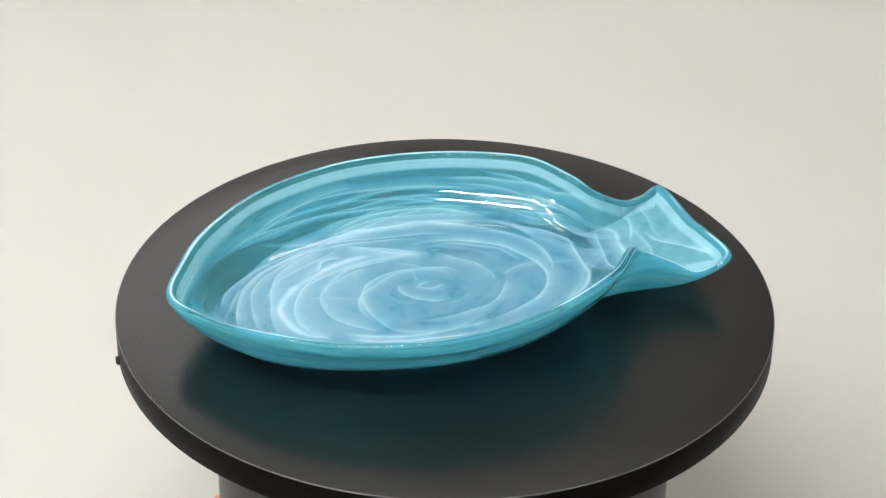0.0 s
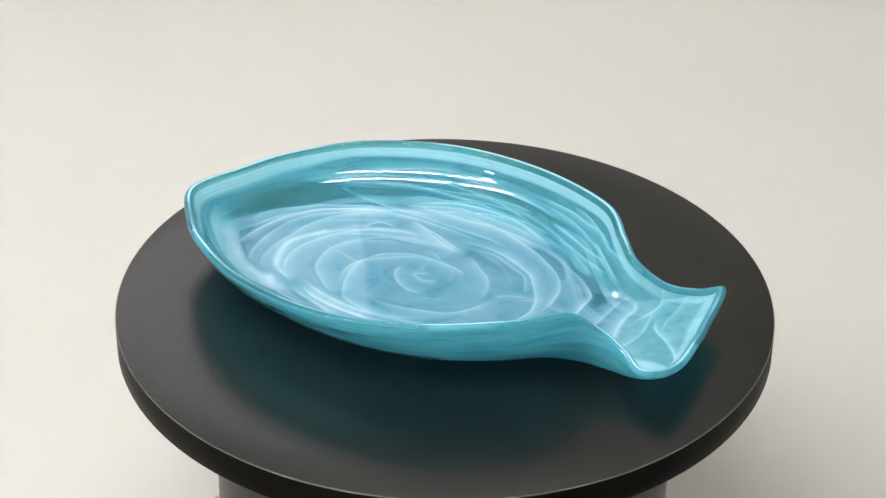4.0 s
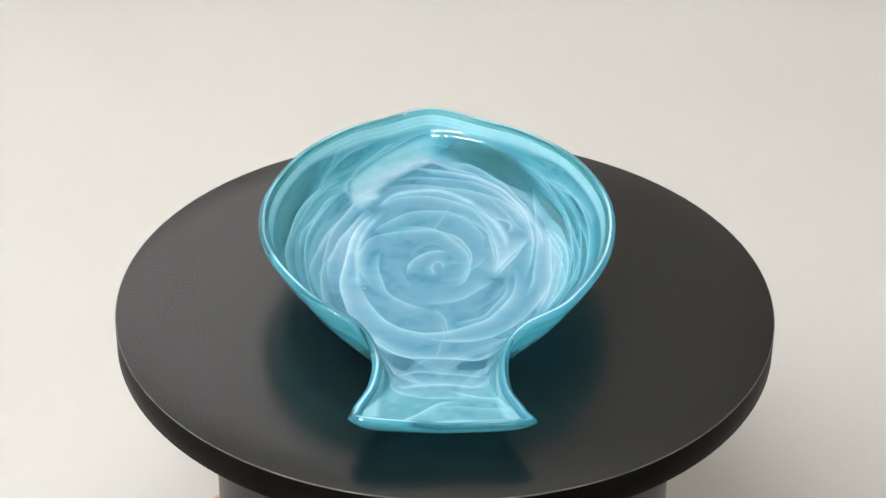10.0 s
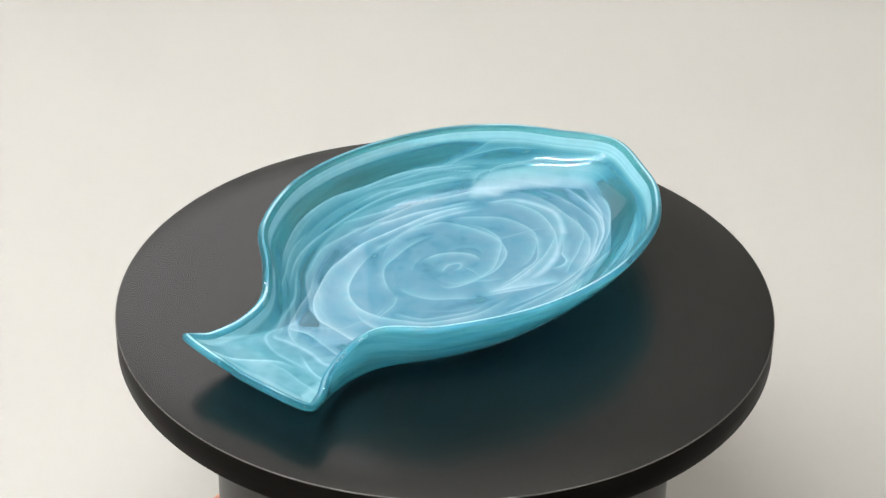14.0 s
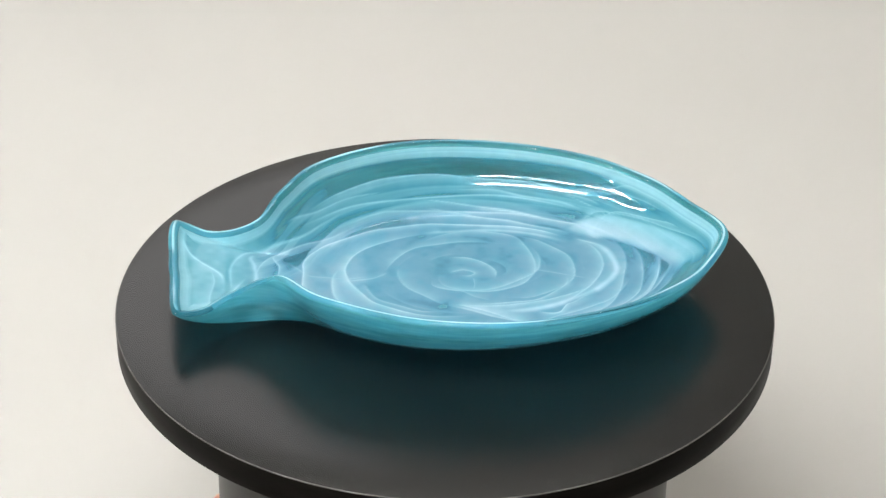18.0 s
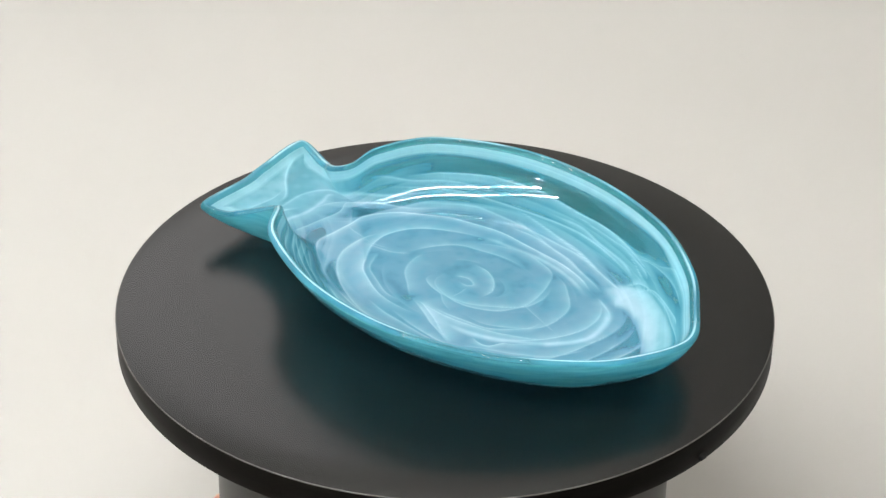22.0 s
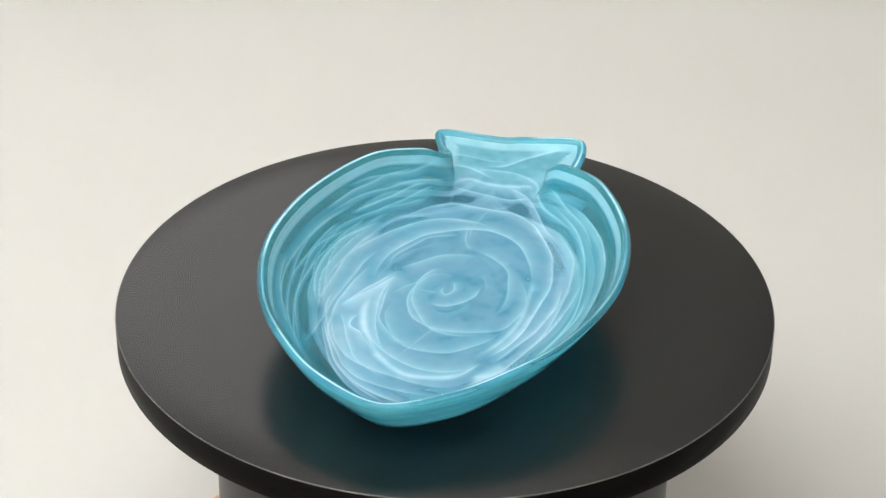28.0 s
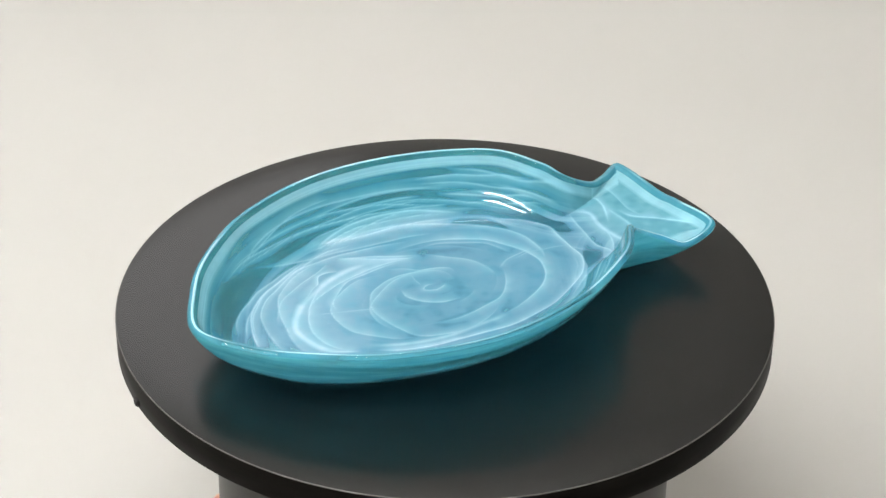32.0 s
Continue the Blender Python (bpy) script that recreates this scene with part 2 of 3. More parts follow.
# ---- the turntable ----
def turntable():
    table = tagged(new("turntable"), "black round motorised turntable with a satin top", "turntable")
    table.location = (0, 0, FLOOR_Z)
    column = lathe([(0, 0.0), (BASE_R - 0.004, 0.0), (BASE_R, 0.004), (BASE_R, BASE_H - 0.006), (BASE_R - 0.004, BASE_H - 0.002), (0, BASE_H - 0.002)], 160)
    base = part("base", column, MAT_BASE, table, "dark bronze-grey drum under the disc")
    knob = lathe([(0, 0)] + [(0.0085 * math.cos(a), 0.006 * math.sin(a) + 0.001) for a in np.radians((0, 25, 50, 72))] + [(0, 0.007)], 24)
    bmesh.ops.transform(knob, matrix=Matrix.Translation((-BASE_R + 0.0005, 0, KNOB_Z - FLOOR_Z)) @ Matrix.Rotation(radians(-90), 4, "Y"), verts=knob.verts)
    part("knob", knob, MAT_PEACH, base, "small peach-coloured knob")
    b = 0.0005
    prof = [(0, 0)]
    prof += [(r, 0) for r in (0.05, 0.1, 0.15, DISC_R - b)]
    prof += [(DISC_R - b + b * math.sin(a), -b + b * math.cos(a)) for a in (0.5, 1.05, math.pi / 2)]
    prof += [(DISC_R, -DISC_H * 0.5), (DISC_R, -DISC_H + b), (DISC_R - b, -DISC_H), (0.1, -DISC_H), (0, -DISC_H)]
    slots = [0, 0, 0, 0, 2, 2, 2, 1, 1, 1, 1, 1]
    disc = part("disc", lathe(prof, 256, slots), [MAT_DISC, MAT_EDGE, MAT_ARRIS], table, "satin black round top with a worn edge")
    a = radians(-165.0)
    nub = box(-0.0012, 0.0019, -0.0022, 0.0022, -0.0146, -0.0110, 0.0006)
    bmesh.ops.transform(nub, matrix=Matrix.Rotation(a, 4, "Z") @ Matrix.Translation((DISC_R, 0, 0)), verts=nub.verts)
    part("edge_chip", nub, MAT_NUB, disc, "small black chip of edge banding")
    return disc


# ---- the dish ----
# the fish's rim from nose to tail along one side and back along the other: along, across, height
RIM = [(-0.1418, -0.0013, 0.0339), (-0.1276, 0.0316, 0.0333), (-0.1077, 0.0563, 0.0356), (-0.0722, 0.0809, 0.0383), (-0.0226, 0.0945, 0.0399), (0.0304, 0.0895, 0.0406),
       (0.0777, 0.0678, 0.0413), (0.0972, 0.0433, 0.0387), (0.1075, 0.0344, 0.0315), (0.1235, 0.0343, 0.0226), (0.1375, 0.0415, 0.0188), (0.1525, 0.0435, 0.0215),
       (0.1552, 0.0069, 0.0203), (0.1562, -0.0081, 0.0219), (0.1549, -0.0412, 0.0249), (0.1355, -0.0431, 0.0173), (0.1218, -0.0357, 0.0221), (0.1085, -0.0340, 0.0298),
       (0.0977, -0.0429, 0.0402), (0.0756, -0.0681, 0.0441), (0.0306, -0.0898, 0.0431), (-0.0213, -0.0940, 0.0405), (-0.0725, -0.0790, 0.0391), (-0.1069, -0.0548, 0.0374),
       (-0.1264, -0.0314, 0.0347)]
# half of the edge of its flat bottom at the same stations: along, half width
SOLE = [(-0.104, 0), (-0.091, 0.024), (-0.072, 0.037), (-0.045, 0.046), (-0.012, 0.052), (0.025, 0.050), (0.055, 0.039), (0.079, 0.026), (0.097, 0.0225), (0.110, 0.0240), (0.122, 0.0262), (0.138, 0.028), (0.1425, 0.009)]
SOLE_Z, GLASS, LIP = 0.0116, 0.0045, 0.0050


def both_sides(half):
    """A closed outline from half of a shape that is the same on both sides."""
    c = np.array(half, float)
    return np.concatenate([c, (c[1:] * (1, -1))[::-1]])


def closed_curve(points, per):
    """A smooth closed curve through the points."""
    c = np.array(points, float)
    n = len(c)
    u = np.arange(0, n, 1 / per)
    i = u.astype(int)
    f = (u - i)[:, None]
    p0, p1, p2, p3 = c[(i - 1) % n], c[i], c[(i + 1) % n], c[(i + 2) % n]
    return 0.5 * (2 * p1 + (p2 - p0) * f + (2 * p0 - 5 * p1 + 4 * p2 - p3) * f**2 + (3 * p1 - p0 - 3 * p2 + p3) * f**3)


def smooth01(a, b, x):
    t = np.clip((x - a) / (b - a), 0, 1)
    return t * t * (3 - 2 * t)


def lattice_noise(p, seed):
    """Smooth value noise at the rows of p, from 0 to 1."""
    table = np.random.RandomState(seed).rand(32, 32, 32)
    i = np.floor(p).astype(int)
    f = p - i
    f = f * f * (3 - 2 * f)
    out = 0
    for dx in (0, 1):
        for dy in (0, 1):
            for dz in (0, 1):
                w = (f[:, 0] if dx else 1 - f[:, 0]) * (f[:, 1] if dy else 1 - f[:, 1]) * (f[:, 2] if dz else 1 - f[:, 2])
                out = out + w * table[(i[:, 0] + dx) % 32, (i[:, 1] + dy) % 32, (i[:, 2] + dz) % 32]
    return out


def sole_height(x):
    return SOLE_Z + 0.0050 * smooth01(0.088, 0.150, x)


def foot_height(x):
    """The underside: flat on the table under the body, lifted under the tail."""
    return (sole_height(x) - 0.0052) * (0.35 * smooth01(0.095, 0.135, x) + 0.55 * smooth01(0.122, 0.150, x))


def dish_shape(per, floor_rings, wall_rings):
    """Rings of the inner face from the middle out to the lip, and of the outer face in the same order."""
    rim, sole = closed_curve(RIM, per), closed_curve(both_sides(SOLE), per)
    # the lip's outer edge follows the rim, so the inner face ends a glass's thickness inside it
    along = np.roll(rim, -1, 0) - np.roll(rim, 1, 0)
    out = np.column_stack([along[:, 1], -along[:, 0]])
    out /= np.linalg.norm(out, axis=1, keepdims=True)
    out *= np.sign((out * rim[:, :2]).sum(1).mean())
    # the rings close on a spine, from the middle of the swirl into the tail
    spine = np.column_stack([0.105 * smooth01(0.070, 0.135, sole[:, 0]), 0 * sole[:, 0]])
    inner, outer = [], []
    for rings, foot, inset, round_, made in ((floor_rings, sole_height, LIP, 0.65, inner), (floor_rings // 3, foot_height, 0.0001, (0.56 - 0.18 * smooth01(-0.10, -0.02, sole[:, :1])), outer)):
        edge = np.column_stack([rim[:, :2] - out * inset, rim[:, 2] - GLASS * 0.4])
        for r in np.linspace(0, 1, rings + 1):
            q = spine + (sole - spine) * r
            made.append(np.column_stack([q, foot(q[:, 0])]))
        z0 = foot(sole[:, 0])
        for t in np.linspace(0, 1, (wall_rings if made is inner else wall_rings // 2) + 1)[1:]:
            h = round_ * math.sin(t * math.pi / 2) + (1 - round_) * t
            v = round_ * (1 - math.cos(t * math.pi / 2)) + (1 - round_) * t * (1 - (1 - t) ** 5)
            made.append(np.column_stack([sole + (edge[:, :2] - sole) * h, z0 + (edge[:, 2] - z0) * np.ravel(v)]))
    return np.array(inner), np.array(outer), len(rim)


def milk_film(p):
    """How dense the white film is, and how deep the aqua tint, at the points p of the dish."""
    x, y, z = p.T
    rim = closed_curve(RIM, 30)
    d, crest = [], []
    for q in np.array_split(p, 600):
        far = ((q[:, None, :2] - rim[None, :, :2]) ** 2).sum(-1)
        k = far.argmin(1)
        d.append(np.sqrt(far[np.arange(len(q)), k]))
        crest.append(rim[k, 2])
    d, crest = np.concatenate(d), np.concatenate(crest)
    # bands run along the rim on the walls and round the middle on the bottom
    e = np.sqrt((x / 0.105) ** 2 + (y / 0.072) ** 2)
    th = np.arctan2(y / 0.072, x / 0.105)
    wall = smooth01(0.045, 0.020, d)
    lev = wall * (1.0 - d / 0.09) + (1 - wall) * np.clip(e * 0.62, 0, 1)
    turn = np.column_stack([np.cos(th), np.sin(th)])
    # the glass was stirred, so every line wavers a little
    w1, w2 = (np.column_stack([lattice_noise(p * f + 11, a) - 0.5, lattice_noise(p * f + 17, b) - 0.5]) for f, a, b in ((70, 21, 22), (260, 23, 24)))
    steep = smooth01(0.0125, 0.020, z)
    xy = p[:, :2] * 1000 + (w1 * 1.2 + w2 * 0.12) * (1 - 0.75 * steep)[:, None]
    cloud = 0.6 * lattice_noise(p * 90 + 5, 31) + 0.4 * lattice_noise(p * 260 + 5, 32)
    broad = lattice_noise(np.column_stack([turn * 1.6 + 5, lev * 9]), 33)
    # along the wall itself the bands are counted by the way up the glass
    down = d - LIP + crest - 0.0018 - z
    climb = down + 0.004 * (lattice_noise(np.column_stack([turn * 1.3 + 3, lev * 4]), 36) - 0.5)
    band = lattice_noise(np.column_stack([turn * 0.9 + 9, climb * 240]), 34)
    fine = lattice_noise(np.column_stack([turn * 1.3 + 7, climb * 900]), 35)
    saw = climb * 120 + 1.6 * lattice_noise(np.column_stack([turn * 1.0 + 4, climb * 60]), 37)
    saw = saw - np.floor(saw)
    pleat = np.exp(-3.2 * saw) * smooth01(0, 0.04, saw) * smooth01(0.30, 0.6, lattice_noise(np.column_stack([turn * 1.5 + 8, climb * 120]), 38))
    sole = smooth01(1.02, 0.85, e) * (1 - wall)
    tail = smooth01(0.088, 0.12, x)
    nose = smooth01(-0.075, -0.10, x)
    streaks = 0.10 * (broad - 0.5) + 0.20 * (smooth01(0.48, 0.62, band) - 0.3) + 0.04 * (smooth01(0.3, 0.7, fine) - 0.5) + 0.15 * pleat
    m = 0.09 + 0.04 * sole + sole * (0.04 + 0.07 * (cloud - 0.5)) + streaks * (1 - sole) * (1 - tail) * (1 - 0.6 * nose)
    m = np.clip(m + tail * (0.10 + 0.34 * cloud), 0.05, 0.9)
    # stretches of the wall that stayed clear: one along a flank, one by the other cheek
    clear = smooth01(0.0088, 0.0108, down) * smooth01(0.026, 0.022, down) * smooth01(-20, -50, xy[:, 1]) * smooth01(85, 60, xy[:, 0])
    cheek = smooth01(0.014, 0.020, down) * smooth01(0.046, 0.038, down) * smooth01(5, 30, xy[:, 1]) * smooth01(0, -35, xy[:, 0])
    m = m * (1 - 0.75 * np.maximum(clear, cheek)) + 0.02
    # the white band under the lip, sharp at its upper edge
    lined = 0.75 + 0.5 * lattice_noise(np.column_stack([turn * 0.8 + 6, down * 1400]), 39)
    edge = smooth01(0.0004, 0.0012, down) * smooth01(0.0095 + 0.004 * nose, 0.0062, down + 0.002 * (broad - 0.5))
    m = 1 - (1 - m) * (1 - 0.72 * np.clip(edge * lined, 0, 1) * (1 - 0.35 * tail))
    folds = np.zeros((2, len(p)))

    share = [1.0]

    def film(line, core, haze, side, strength):
        """One fold of white film along a line in millimetres: a bright edge, and a veil that fades to one side (-1 inwards, 1 outwards)."""
        c = np.array(line, float)
        c = np.concatenate([2 * c[:1] - c[1:2], c, 2 * c[-1:] - c[-2:-1]])
        u = np.linspace(0, len(line) - 1.001, 14 * len(line))
        i = u.astype(int)
        f = (u - i)[:, None]
        p0, p1, p2, p3 = c[i], c[i + 1], c[i + 2], c[i + 3]
        s = 0.5 * (2 * p1 + (p2 - p0) * f + (2 * p0 - 5 * p1 + 4 * p2 - p3) * f**2 + (3 * p1 - p0 - 3 * p2 + p3) * f**3)
        reach = max(core * 3, haze * 3)
        near = np.where(((xy > s.min(0) - reach) & (xy < s.max(0) + reach)).all(1))[0]
        q = xy[near]
        gap = np.sqrt(((q[:, None] - s[None]) ** 2).sum(-1))
        j = gap.argmin(1)
        tang = np.gradient(s, axis=0)
        tang /= np.linalg.norm(tang, axis=1, keepdims=True) + 1e-9
        off = q - s[j]
        flank = np.abs(off[:, 0] * tang[j, 1] - off[:, 1] * tang[j, 0])
        inside = (j > 0) & (j < len(s) - 1)
        gap = np.where(inside, flank, gap[np.arange(len(q)), j]) * (1 + 0.9 * steep[near])
        away = ((q - s[j]) * s[j]).sum(1) * (side or 1) > 0
        taper = smooth01(-0.02, 0.22, u[j] / u[-1]) * smooth01(1.02, 0.78, u[j] / u[-1])
        veiled = np.where(away, 1.0, 0.0 if side else 1.0)
        echo = veiled * 0.3 * np.exp(-(((gap - 0.45 * haze - 0.6 * cloud[near]) / (0.12 * haze)) ** 2)) * (q[:, 0] < 80) if haze > 2.5 and core < 6 else 0.0
        lit_edge = 0.9 * np.exp(-((gap / (0.62 * core)) ** (2 if core < 6 else 6)))
        veil = np.exp(-gap / haze) * np.where(away, 1.0, 0.0 if side else 0.4) * 0.62 * smooth01(haze * 3, haze * 2, gap)
        value = (share[0] + (1 - share[0]) * np.where(q[:, 0] > 88, 1, 0.55 * steep[near])) * np.minimum(strength * (1.3 + 0.35 * steep[near]), 0.97) * taper * np.maximum(np.maximum(lit_edge, veil), echo) * (0.85 + 0.3 * cloud[near])
        folds[0][near] = np.maximum(folds[0][near], value)
        folds[1][near] += value

    # the swirl on the bottom
    film([(7, 0), (4, -2), (-1, -3), (-6, 0), (-3, 3), (3, 2)], 0.7, 2, 0, 0.35)
    film([(12, 0), (13, 8), (9, 14), (-1, 18), (-11, 19), (-22, 17), (-31, 13), (-36, 6), (-39, -1), (-39, -12), (-36, -25), (-31, -35), (-21, -40), (-7, -43), (7, -40), (18, -34), (25, -25)], 0.7, 4, -1, 0.4)
    film([(7, -16), (-3, -15), (-12, -9), (-17, -1), (-16, 8)], 0.7, 3, -1, 0.4)
    film([(-4, 17), (-5, 12), (-5, 4)], 0.6, 1.5, 0, 0.25)
    film([(-32, -4), (-45, 1), (-56, 5), (-69, 10)], 0.8, 1.5, 0, 0.2)
    film([(-13, 24), (-32, 26), (-49, 18), (-58, 8), (-60, -3), (-58, -14), (-50, -24), (-41, -32), (-31, -36)], 0.7, 5, -1, 0.36)
    film([(-7, 41), (7, 42), (24, 40), (37, 34), (48, 27), (55, 17), (61, 6), (63, -4), (62, -11), (58, -20), (50, -28), (39, -34), (25, -39), (12, -42)], 0.8, 4, 1, 0.5)
    film([(12, 37), (24, 36), (34, 31), (46, 24), (51, 15), (54, 7)], 0.7, 2, 1, 0.32)
    film([(-33, 52), (-24, 48), (-12, 43), (-2, 37), (12, 30)], 0.6, 8, -1, 0.5)
    film([(-35, 52), (-45, 51), (-57, 47), (-69, 40), (-77, 31), (-82, 20), (-85, 8), (-88, -5), (-88, -19), (-83, -31)], 0.7, 7, -1, 0.42)
    film([(12, 30), (0, 32), (-14, 33), (-31, 31), (-47, 27), (-62, 20), (-73, 11)], 0.6, 5, 1, 0.45)
    film([(-10, 37), (-26, 38), (-44, 34), (-61, 26), (-74, 15), (-82, 2), (-81, -13), (-76, -23), (-65, -32)], 4, 6, -1, 0.5)
    film([(-34, 38), (-42, 41), (-48, 40), (-52, 34), (-57, 31), (-64, 25), (-71, 20)], 0.7, 3, 1, 0.6)
    film([(47, 51), (61, 43), (75, 33), (84, 24), (87, 18), (86, 9), (85, -4), (84, -16), (76, -28), (63, -37), (47, -45), (29, -49), (17, -51), (-1, -50), (-17, -47), (-33, -44), (-48, -39), (-63, -32)], 0.7, 2.5, -1, 0.55)
    film([(-63, -32), (-76, -24), (-82, -16)], 1.5, 4, -1, 0.4)
    film([(47, 51), (33, 56), (15, 60), (-9, 62), (-29, 62), (-44, 60)], 0.7, 3, -1, 0.45)
    film([(71, 6), (49, 3), (39, -3)], 0.8, 2, 0, 0.25)
    film([(11, 31), (20, 23), (30, 13), (34, 2), (34, -8)], 0.8, 5, -1, 0.3)
    film([(-15, 29), (-5, 24), (3, 18), (13, 15)], 0.7, 4, -1, 0.3)
    # the walls beside the tail
    film([(47, 61), (31, 66), (14, 70), (-2, 72), (-18, 70), (-35, 67), (-45, 62)], 1.0, 5, -1, 0.4)
    film([(38, 69), (21, 74), (-2, 77), (-23, 78), (-39, 74)], 1, 2.5, -1, 0.4)
    film([(31, 46), (10, 51), (-18, 55), (-48, 56), (-89, 55)], 1, 3, 1, 0.36)
    film([(91, 39), (84, 48), (77, 56), (66, 63), (56, 69), (44, 74), (29, 79)], 1.2, 4, -1, 0.45)
    film([(91, 32), (82, 42), (69, 52), (55, 61), (42, 68)], 1.6, 3, -1, 0.42)
    film([(95, 28), (78, 41), (63, 52), (50, 59)], 1.2, 3, -1, 0.4)
    # the folds of the tail
    film([(104, 25), (102, 15), (100, 3), (98, -10), (101, -20), (93, -26)], 0.8, 3, -1, 0.45)
    film([(103, 28), (112, 17), (110, 4), (111, -10), (113, -18), (109, -22)], 2.5, 4, -1, 0.45)
    film([(127, 10), (129, 0), (138, -10), (145, -19), (148, -26), (149, -31)], 2.2, 6, 1, 0.6)
    film([(100, -20), (89, -10), (82, -2), (70, 1), (61, 3), (48, 0)], 0.8, 2, 0, 0.22)
    film([(134, 39), (134, 22), (132, 6), (135, -8)], 1.2, 3, 1, 0.35)
    # the cheeks and the nose
    film([(26, -67), (11, -68), (-9, -65), (-33, -58), (-57, -49), (-75, -41), (-85, -35)], 0.8, 2, -1, 0.45)
    film([(19, -64), (0, -60), (-24, -53), (-49, -44), (-63, -37)], 1.2, 4, -1, 0.36)
    film([(-60, -65), (-69, -59), (-78, -52)], 0.8, 3, 1, 0.35)
    film([(-126, 8), (-121, -7), (-108, -23), (-94, -35), (-82, -41), (-71, -39), (-66, -34)], 15, 3, 0, 0.46)
    film([(-132, 5), (-127, -10), (-114, -25), (-102, -37), (-88, -46), (-78, -50), (-71, -47), (-66, -40)], 0.8, 5, 1, 0.4)
    film([(-82, -50), (-77, -56), (-67, -62), (-54, -68), (-36, -73), (-18, -77), (0, -77)], 1.2, 5, -1, 0.42)
    film([(-113, -38), (-105, -46), (-95, -55), (-84, -59), (-70, -64), (-60, -66)], 0.7, 7, -1, 0.3)
    film([(-53, -51), (-38, -57), (-23, -62), (-4, -66)], 0.9, 3, -1, 0.4)
    film([(-54, -42), (-40, -48), (-26, -53), (-2, -58), (18, -57)], 0.9, 3, -1, 0.42)
    film([(-58, -34), (-45, -42), (-30, -46), (-8, -49), (15, -51)], 1.1, 4, -1, 0.55)
    film([(-72, -52), (-60, -60), (-40, -67), (-22, -73), (2, -74)], 1.6, 3, -1, 0.4)
    film([(-64, -33), (-74, -20), (-76, -6), (-71, 9), (-63, 20), (-52, 31), (-42, 38)], 1.0, 5, -1, 0.45)
    film([(-60, -28), (-41, -38), (-18, -43), (6, -43), (22, -41)], 3, 4, 0, 0.36)
    film([(-107, -17), (-106, -1), (-101, 15), (-92, 30), (-80, 40), (-66, 47), (-52, 53), (-41, 56)], 1.0, 2.5, -1, 0.5)
    film([(-94, -27), (-97, -9), (-95, 11), (-88, 29), (-71, 42), (-53, 51), (-38, 57), (-24, 58), (-10, 58)], 0.8, 3, -1, 0.45)
    film([(-89, 9), (-78, 27), (-63, 37), (-46, 44), (-36, 50)], 0.8, 3, -1, 0.38)
    film([(-35, 51), (-22, 46), (-11, 39), (0, 33), (7, 30)], 0.6, 8, -1, 0.55)
    film([(-55, 3), (-54, 12), (-48, 20), (-37, 28), (-22, 30), (-10, 31), (7, 30)], 0.7, 4, 1, 0.4)
    film([(-39, 60), (-29, 65), (-16, 69), (-4, 70), (13, 69), (28, 65), (42, 58), (53, 51)], 1.6, 3, -1, 0.5)
    film([(-104, 42), (-92, 52), (-79, 60), (-63, 66), (-44, 71), (-27, 73), (-10, 73), (8, 71), (28, 65)], 1.0, 3, -1, 0.45)
    film([(-98, 47), (-77, 59), (-50, 69), (-25, 74), (-3, 76), (13, 74), (31, 67), (46, 60)], 1.0, 3, -1, 0.4)
    film([(-83, 57), (-64, 69), (-46, 78), (-28, 83), (-10, 84)], 1.2, 5, 1, 0.4)
    film([(-36, -30), (-42, -16), (-41, -3), (-35, 5), (-25, 12), (-12, 17), (3, 18), (16, 13), (17, 6)], 0.7, 4, -1, 0.38)
    film([(-18, -31), (-4, -32), (11, -30), (25, -26), (36, -15), (42, -2)], 0.8, 4, 1, 0.34)
    # one flank
    film([(-41, 58), (-29, 63), (-12, 67), (5, 66), (27, 62), (50, 53)], 0.7, 4, -1, 0.5)
    film([(-87, 54), (-67, 69), (-41, 79), (-13, 82), (25, 77), (61, 62)], 1.6, 5, 1, 0.42)
    film([(-96, 45), (-75, 63), (-50, 73), (-25, 78), (1, 77)], 0.8, 3, -1, 0.34)
    film([(-105, -6), (-102, 10), (-93, 27), (-78, 41), (-56, 50), (-33, 53), (-7, 51), (21, 43)], 1.0, 3, -1, 0.45)
    film([(-18, 65), (7, 62), (34, 53), (58, 36), (69, 20), (69, 1), (63, -12)], 0.9, 3, -1, 0.42)
    film([(109, 29), (122, 30), (123, 19), (115, 1)], 1.5, 3, 1, 0.55)
    film([(46, 77), (73, 60), (89, 41), (103, 30), (112, 27)], 1.4, 3, -1, 0.4)
    film([(26, 79), (56, 66), (77, 50), (91, 34), (101, 26)], 1.4, 3, -1, 0.4)
    film([(1, 77), (33, 69), (58, 55), (74, 41), (86, 29)], 1.0, 3, -1, 0.36)
    # the other flank
    film([(83, -44), (65, -60), (39, -74), (12, -80), (-13, -79), (-39, -75), (-64, -65), (-83, -53)], 1.0, 7, -1, 0.58)
    film([(91, -32), (65, -53), (40, -64), (8, -70), (-23, -70), (-51, -62), (-71, -52)], 1.6, 4, -1, 0.48)
    film([(70, -42), (45, -56), (31, -60), (1, -61), (-32, -57), (-58, -49)], 1.2, 3, -1, 0.4)
    film([(96, -32), (80, -45), (60, -60), (34, -71)], 1.2, 3, -1, 0.4)
    # finer folds about the nose and the neck of the tail
    film([(-73, -31), (-77, -42), (-86, -47), (-98, -41), (-114, -28), (-122, -17)], 0.8, 7, -1, 0.45)
    film([(-61, -64), (-74, -62), (-89, -55), (-103, -45), (-116, -31)], 0.8, 4, 1, 0.36)
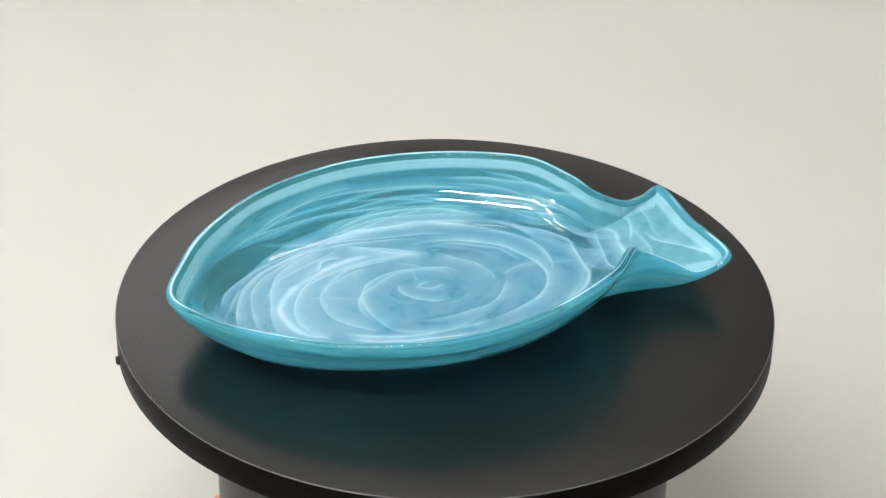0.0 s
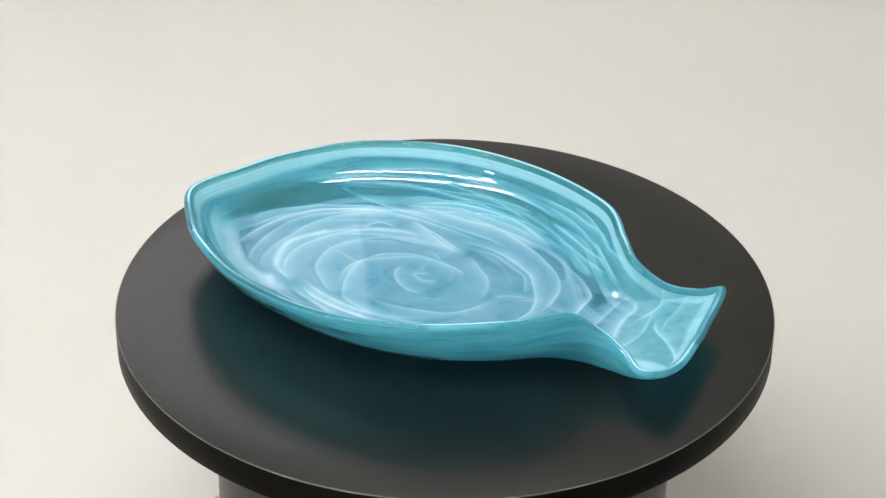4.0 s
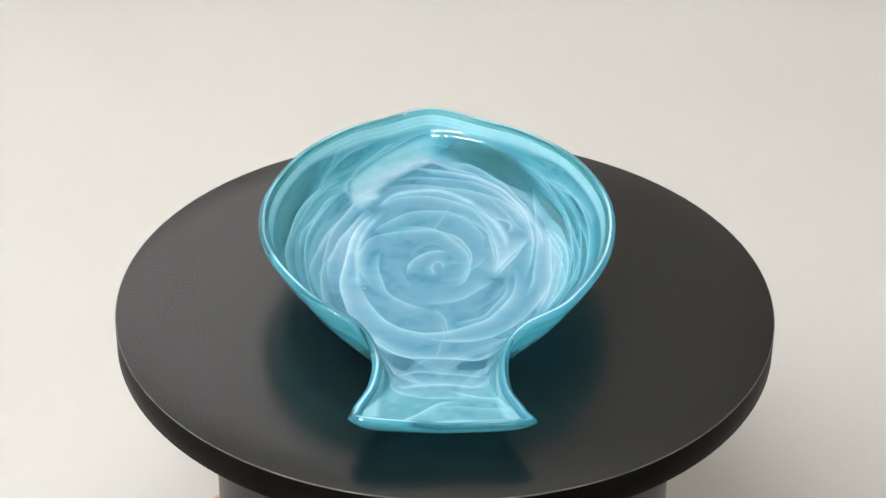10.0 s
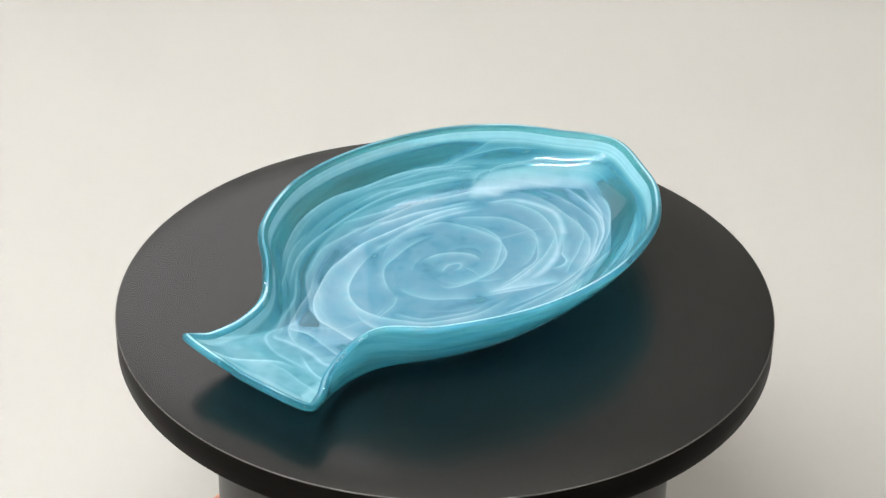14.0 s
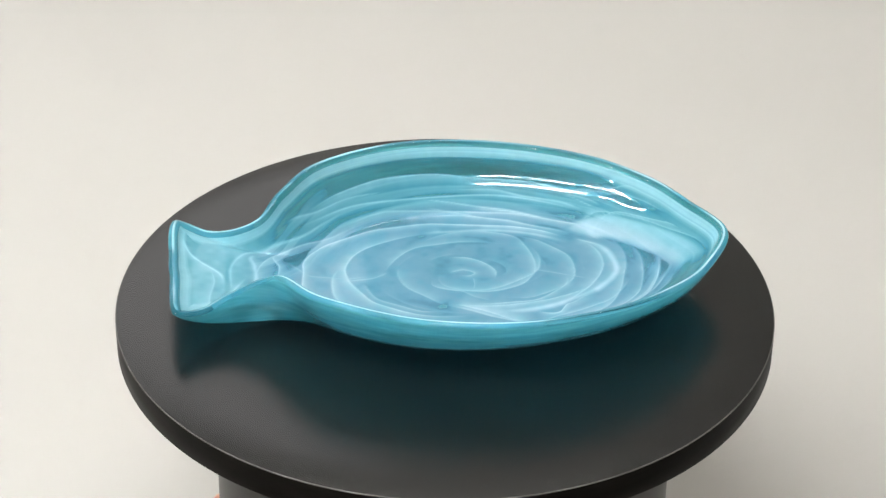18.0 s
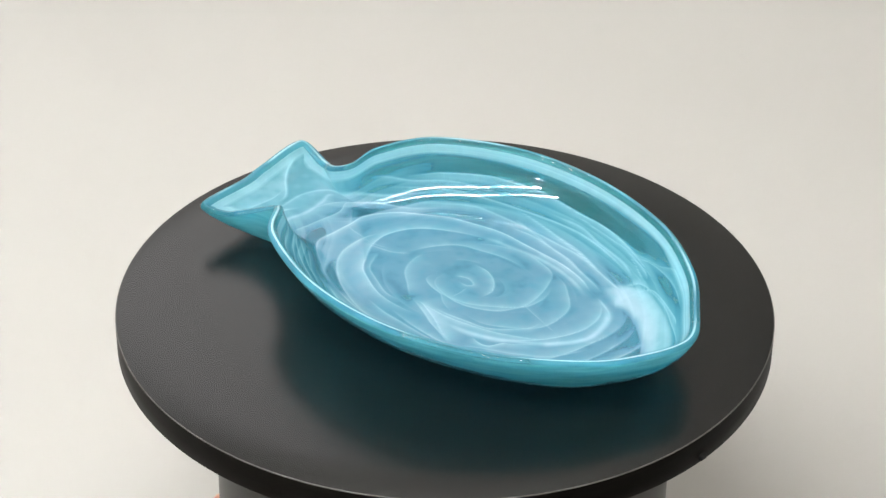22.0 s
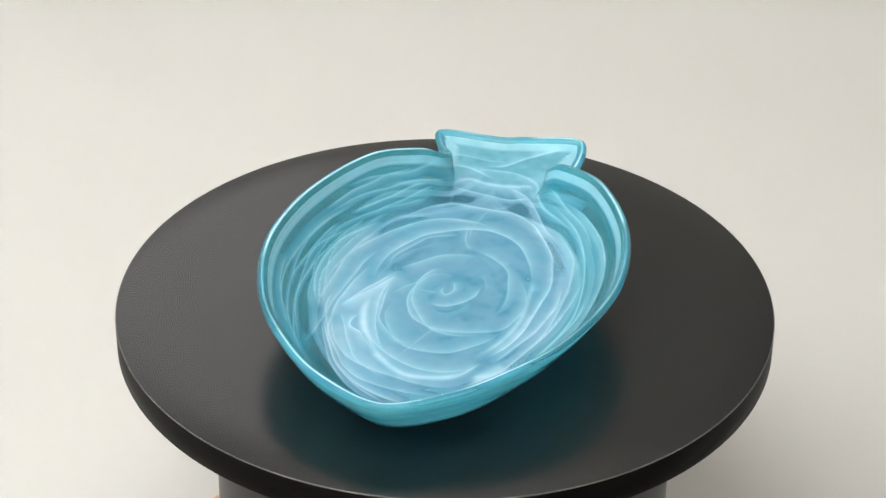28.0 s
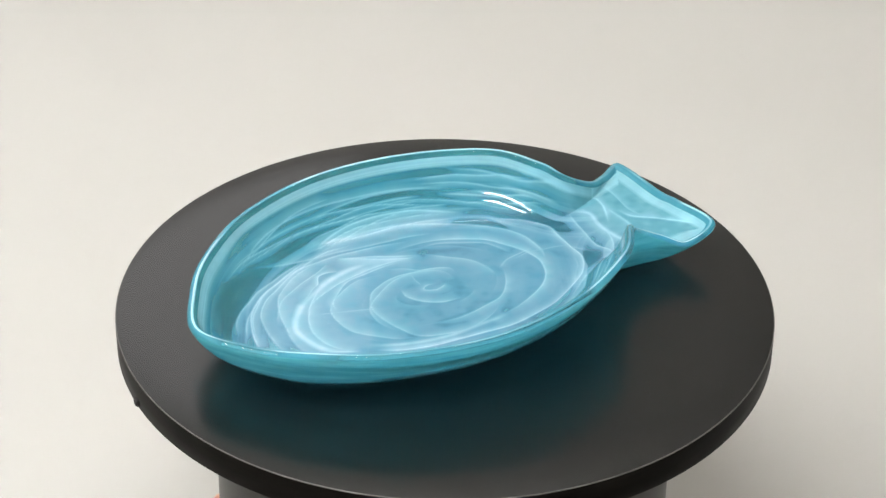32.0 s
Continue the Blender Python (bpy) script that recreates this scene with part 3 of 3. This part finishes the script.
    film([(-41, 57), (-59, 52), (-80, 43), (-93, 34), (-107, 20), (-112, 9)], 0.7, 2.5, -1, 0.42)
    film([(-39, 55), (-57, 50), (-74, 43), (-89, 33), (-103, 17), (-109, 4)], 0.7, 2.5, -1, 0.38)
    film([(55, 63), (36, 73), (13, 79), (-10, 80), (-33, 77), (-54, 72), (-71, 65), (-89, 55), (-111, 37)], 1.5, 3.5, 1, 0.34)
    film([(50, 60), (27, 70), (1, 73), (-21, 73), (-39, 72), (-57, 67)], 1.2, 3, 1, 0.32)
    film([(-41, 57), (-20, 63), (3, 67), (23, 67), (39, 63), (49, 59)], 0.8, 5, -1, 0.42)
    film([(46, -55), (70, -37), (88, -27), (101, -21), (108, -11), (111, 4), (112, 19), (110, 25)], 0.9, 2.5, -1, 0.42)
    film([(51, -63), (72, -45), (86, -32), (103, -25), (116, -22), (123, -8), (123, 9), (122, 25)], 1.8, 3, -1, 0.42)
    share[0] = 0.32
    # stray threads of film drawn round the swirl
    rng = random.Random(7)
    for i in range(12):
        r, a0, span = rng.uniform(16, 62), rng.uniform(0, 360), rng.uniform(35, 110)
        drift, flat = rng.uniform(-6, 9), rng.uniform(0.62, 0.84)
        arc = [(-2 + (r + drift * k / 5) * 1.08 * math.cos(radians(a0 + span * k / 5)), -2 + (r + drift * k / 5) * flat * math.sin(radians(a0 + span * k / 5))) for k in range(6)]
        film(arc, rng.uniform(0.4, 0.7), rng.uniform(0.8, 3.5), rng.choice((-1, -1, 1)), rng.uniform(0.15, 0.36))
    # patches between the folds where the glass stayed clear and blue
    for ax, ay, bx, by, wide, gain in ((-54, 32, -68, 23, 3, 0.7), (-93, 14, -91, -22, 7, 0.6), (7, -45, -12, -46, 4, 0.7), (30, -27, 20, -38, 4, 0.6), (0, 29, -12, 26, 5, 0.4),
                                       (-38, -32, -5, -36, 5, 0.6), (12, 32, 35, 24, 5, 0.6), (90, 30, 80, 33, 5, 0.6)):
        t = np.clip(((xy[:, 0] - ax) * (bx - ax) + (xy[:, 1] - ay) * (by - ay)) / ((bx - ax) ** 2 + (by - ay) ** 2), 0, 1)
        gap = np.hypot(xy[:, 0] - ax - t * (bx - ax), xy[:, 1] - ay - t * (by - ay))
        patch = gain * np.exp(-((gap / (0.75 * wide)) ** 2))
        m = m * (1 - 0.3 * patch)
        folds = folds * (1 - 0.6 * patch)
    m = m + (0.95 - m) * np.clip(0.82 * folds[0] + 0.10 * folds[1], 0, 1)
    # above the band the glass is clear up to and over the crest
    bare = 0.045 + 0.14 * tail
    m = bare + (m - bare) * smooth01(0.0004, 0.0012, down)
    aqua = np.clip(smooth01(0.0120, 0.0175, z) + 0.45 * tail + smooth01(0.012, 0.006, d) + 0.25 * (1 - smooth01(0.3, 0.6, cloud)) * sole, 0, 1)
    return np.clip(m, 0.0, 0.97), aqua


def fish_dish():
    floor_rings, wall_rings = 140, 90
    inner, outer, n = dish_shape(36, floor_rings, wall_rings)
    rings = len(inner)
    # a rounded lip joins the two
    mid, half = (inner[-1] + outer[-1]) / 2, (inner[-1] - outer[-1]) / 2
    lip = [mid + half * math.cos(a) + np.array((0, 0, GLASS * 0.45)) * math.sin(a) for a in np.radians((20, 40, 60, 80, 100, 120, 140, 160))]
    allrings = np.concatenate([inner, np.array(lip), outer[::-1]])
    pts = allrings.reshape(-1, 3)
    nr = len(allrings)
    ii, jj = np.meshgrid(np.arange(nr - 1), np.arange(n), indexing="ij")
    k = (jj + 1) % n
    quads = np.stack([ii * n + jj, ii * n + k, (ii + 1) * n + k, (ii + 1) * n + jj], -1).reshape(-1, 4)
    data = bpy.data.meshes.new("fish_dish")
    data.from_pydata(pts.tolist(), [], quads.tolist())
    bm = bmesh.new()
    bm.from_mesh(data)
    bmesh.ops.recalc_face_normals(bm, faces=bm.faces)
    bm.to_mesh(data)
    bm.free()
    data.shade_smooth()
    filmed = (rings + len(lip)) * n
    milk, aqua = (np.concatenate([v, np.ones(len(pts) - filmed)]) for v in milk_film(pts[:filmed]))
    # the outer skin takes in the lip
    crest = rings + 4
    around = allrings[rings + 3] * 40
    patchy = 0.25 + 0.75 * smooth01(0.25, 0.75, lattice_noise(around + 3, 41))
    milk[(rings + 3) * n:(rings + len(lip)) * n] = np.tile(patchy, len(lip) - 3)
    aqua[(rings + 4) * n:(rings + len(lip)) * n] = np.tile(lattice_noise(around + 9, 42), len(lip) - 4)
    milk[(rings + len(lip)) * n:] = 1.0
    skin = np.repeat(np.arange(nr - 1) >= crest, n)
    data.polygons.foreach_set("material_index", skin.astype(np.int32))
    for name, values in (("milk", milk), ("aqua", aqua)):
        at = data.attributes.new(name, "FLOAT", "POINT")
        at.data.foreach_set("value", values.astype(np.float32))
    # the mesh is set off from the turning axis, on which the thing has its origin
    data.transform(pose(DISH_AT[0], DISH_AT[1], 0.0004, 0, 0, DISH_ANGLE))
    data.materials.append(MAT_GLASS)
    data.materials.append(MAT_SKIN)
    dish = new("fish_dish", data)
    return tagged(dish, "fish-shaped aqua alabaster glass dish with white swirls", "dish")


DISC = turntable()
DISH = fish_dish()


def motions():
    rows = [i * 32.0 / 32 for i in range(33)]
    walk(DISC, [(t, pose(0, 0, DISC_H + BASE_H, 0, 0, TURN * t)) for t in rows])
    walk(DISH, [(t, pose(0, 0, 0, 0, 0, TURN * t)) for t in rows])


motions()
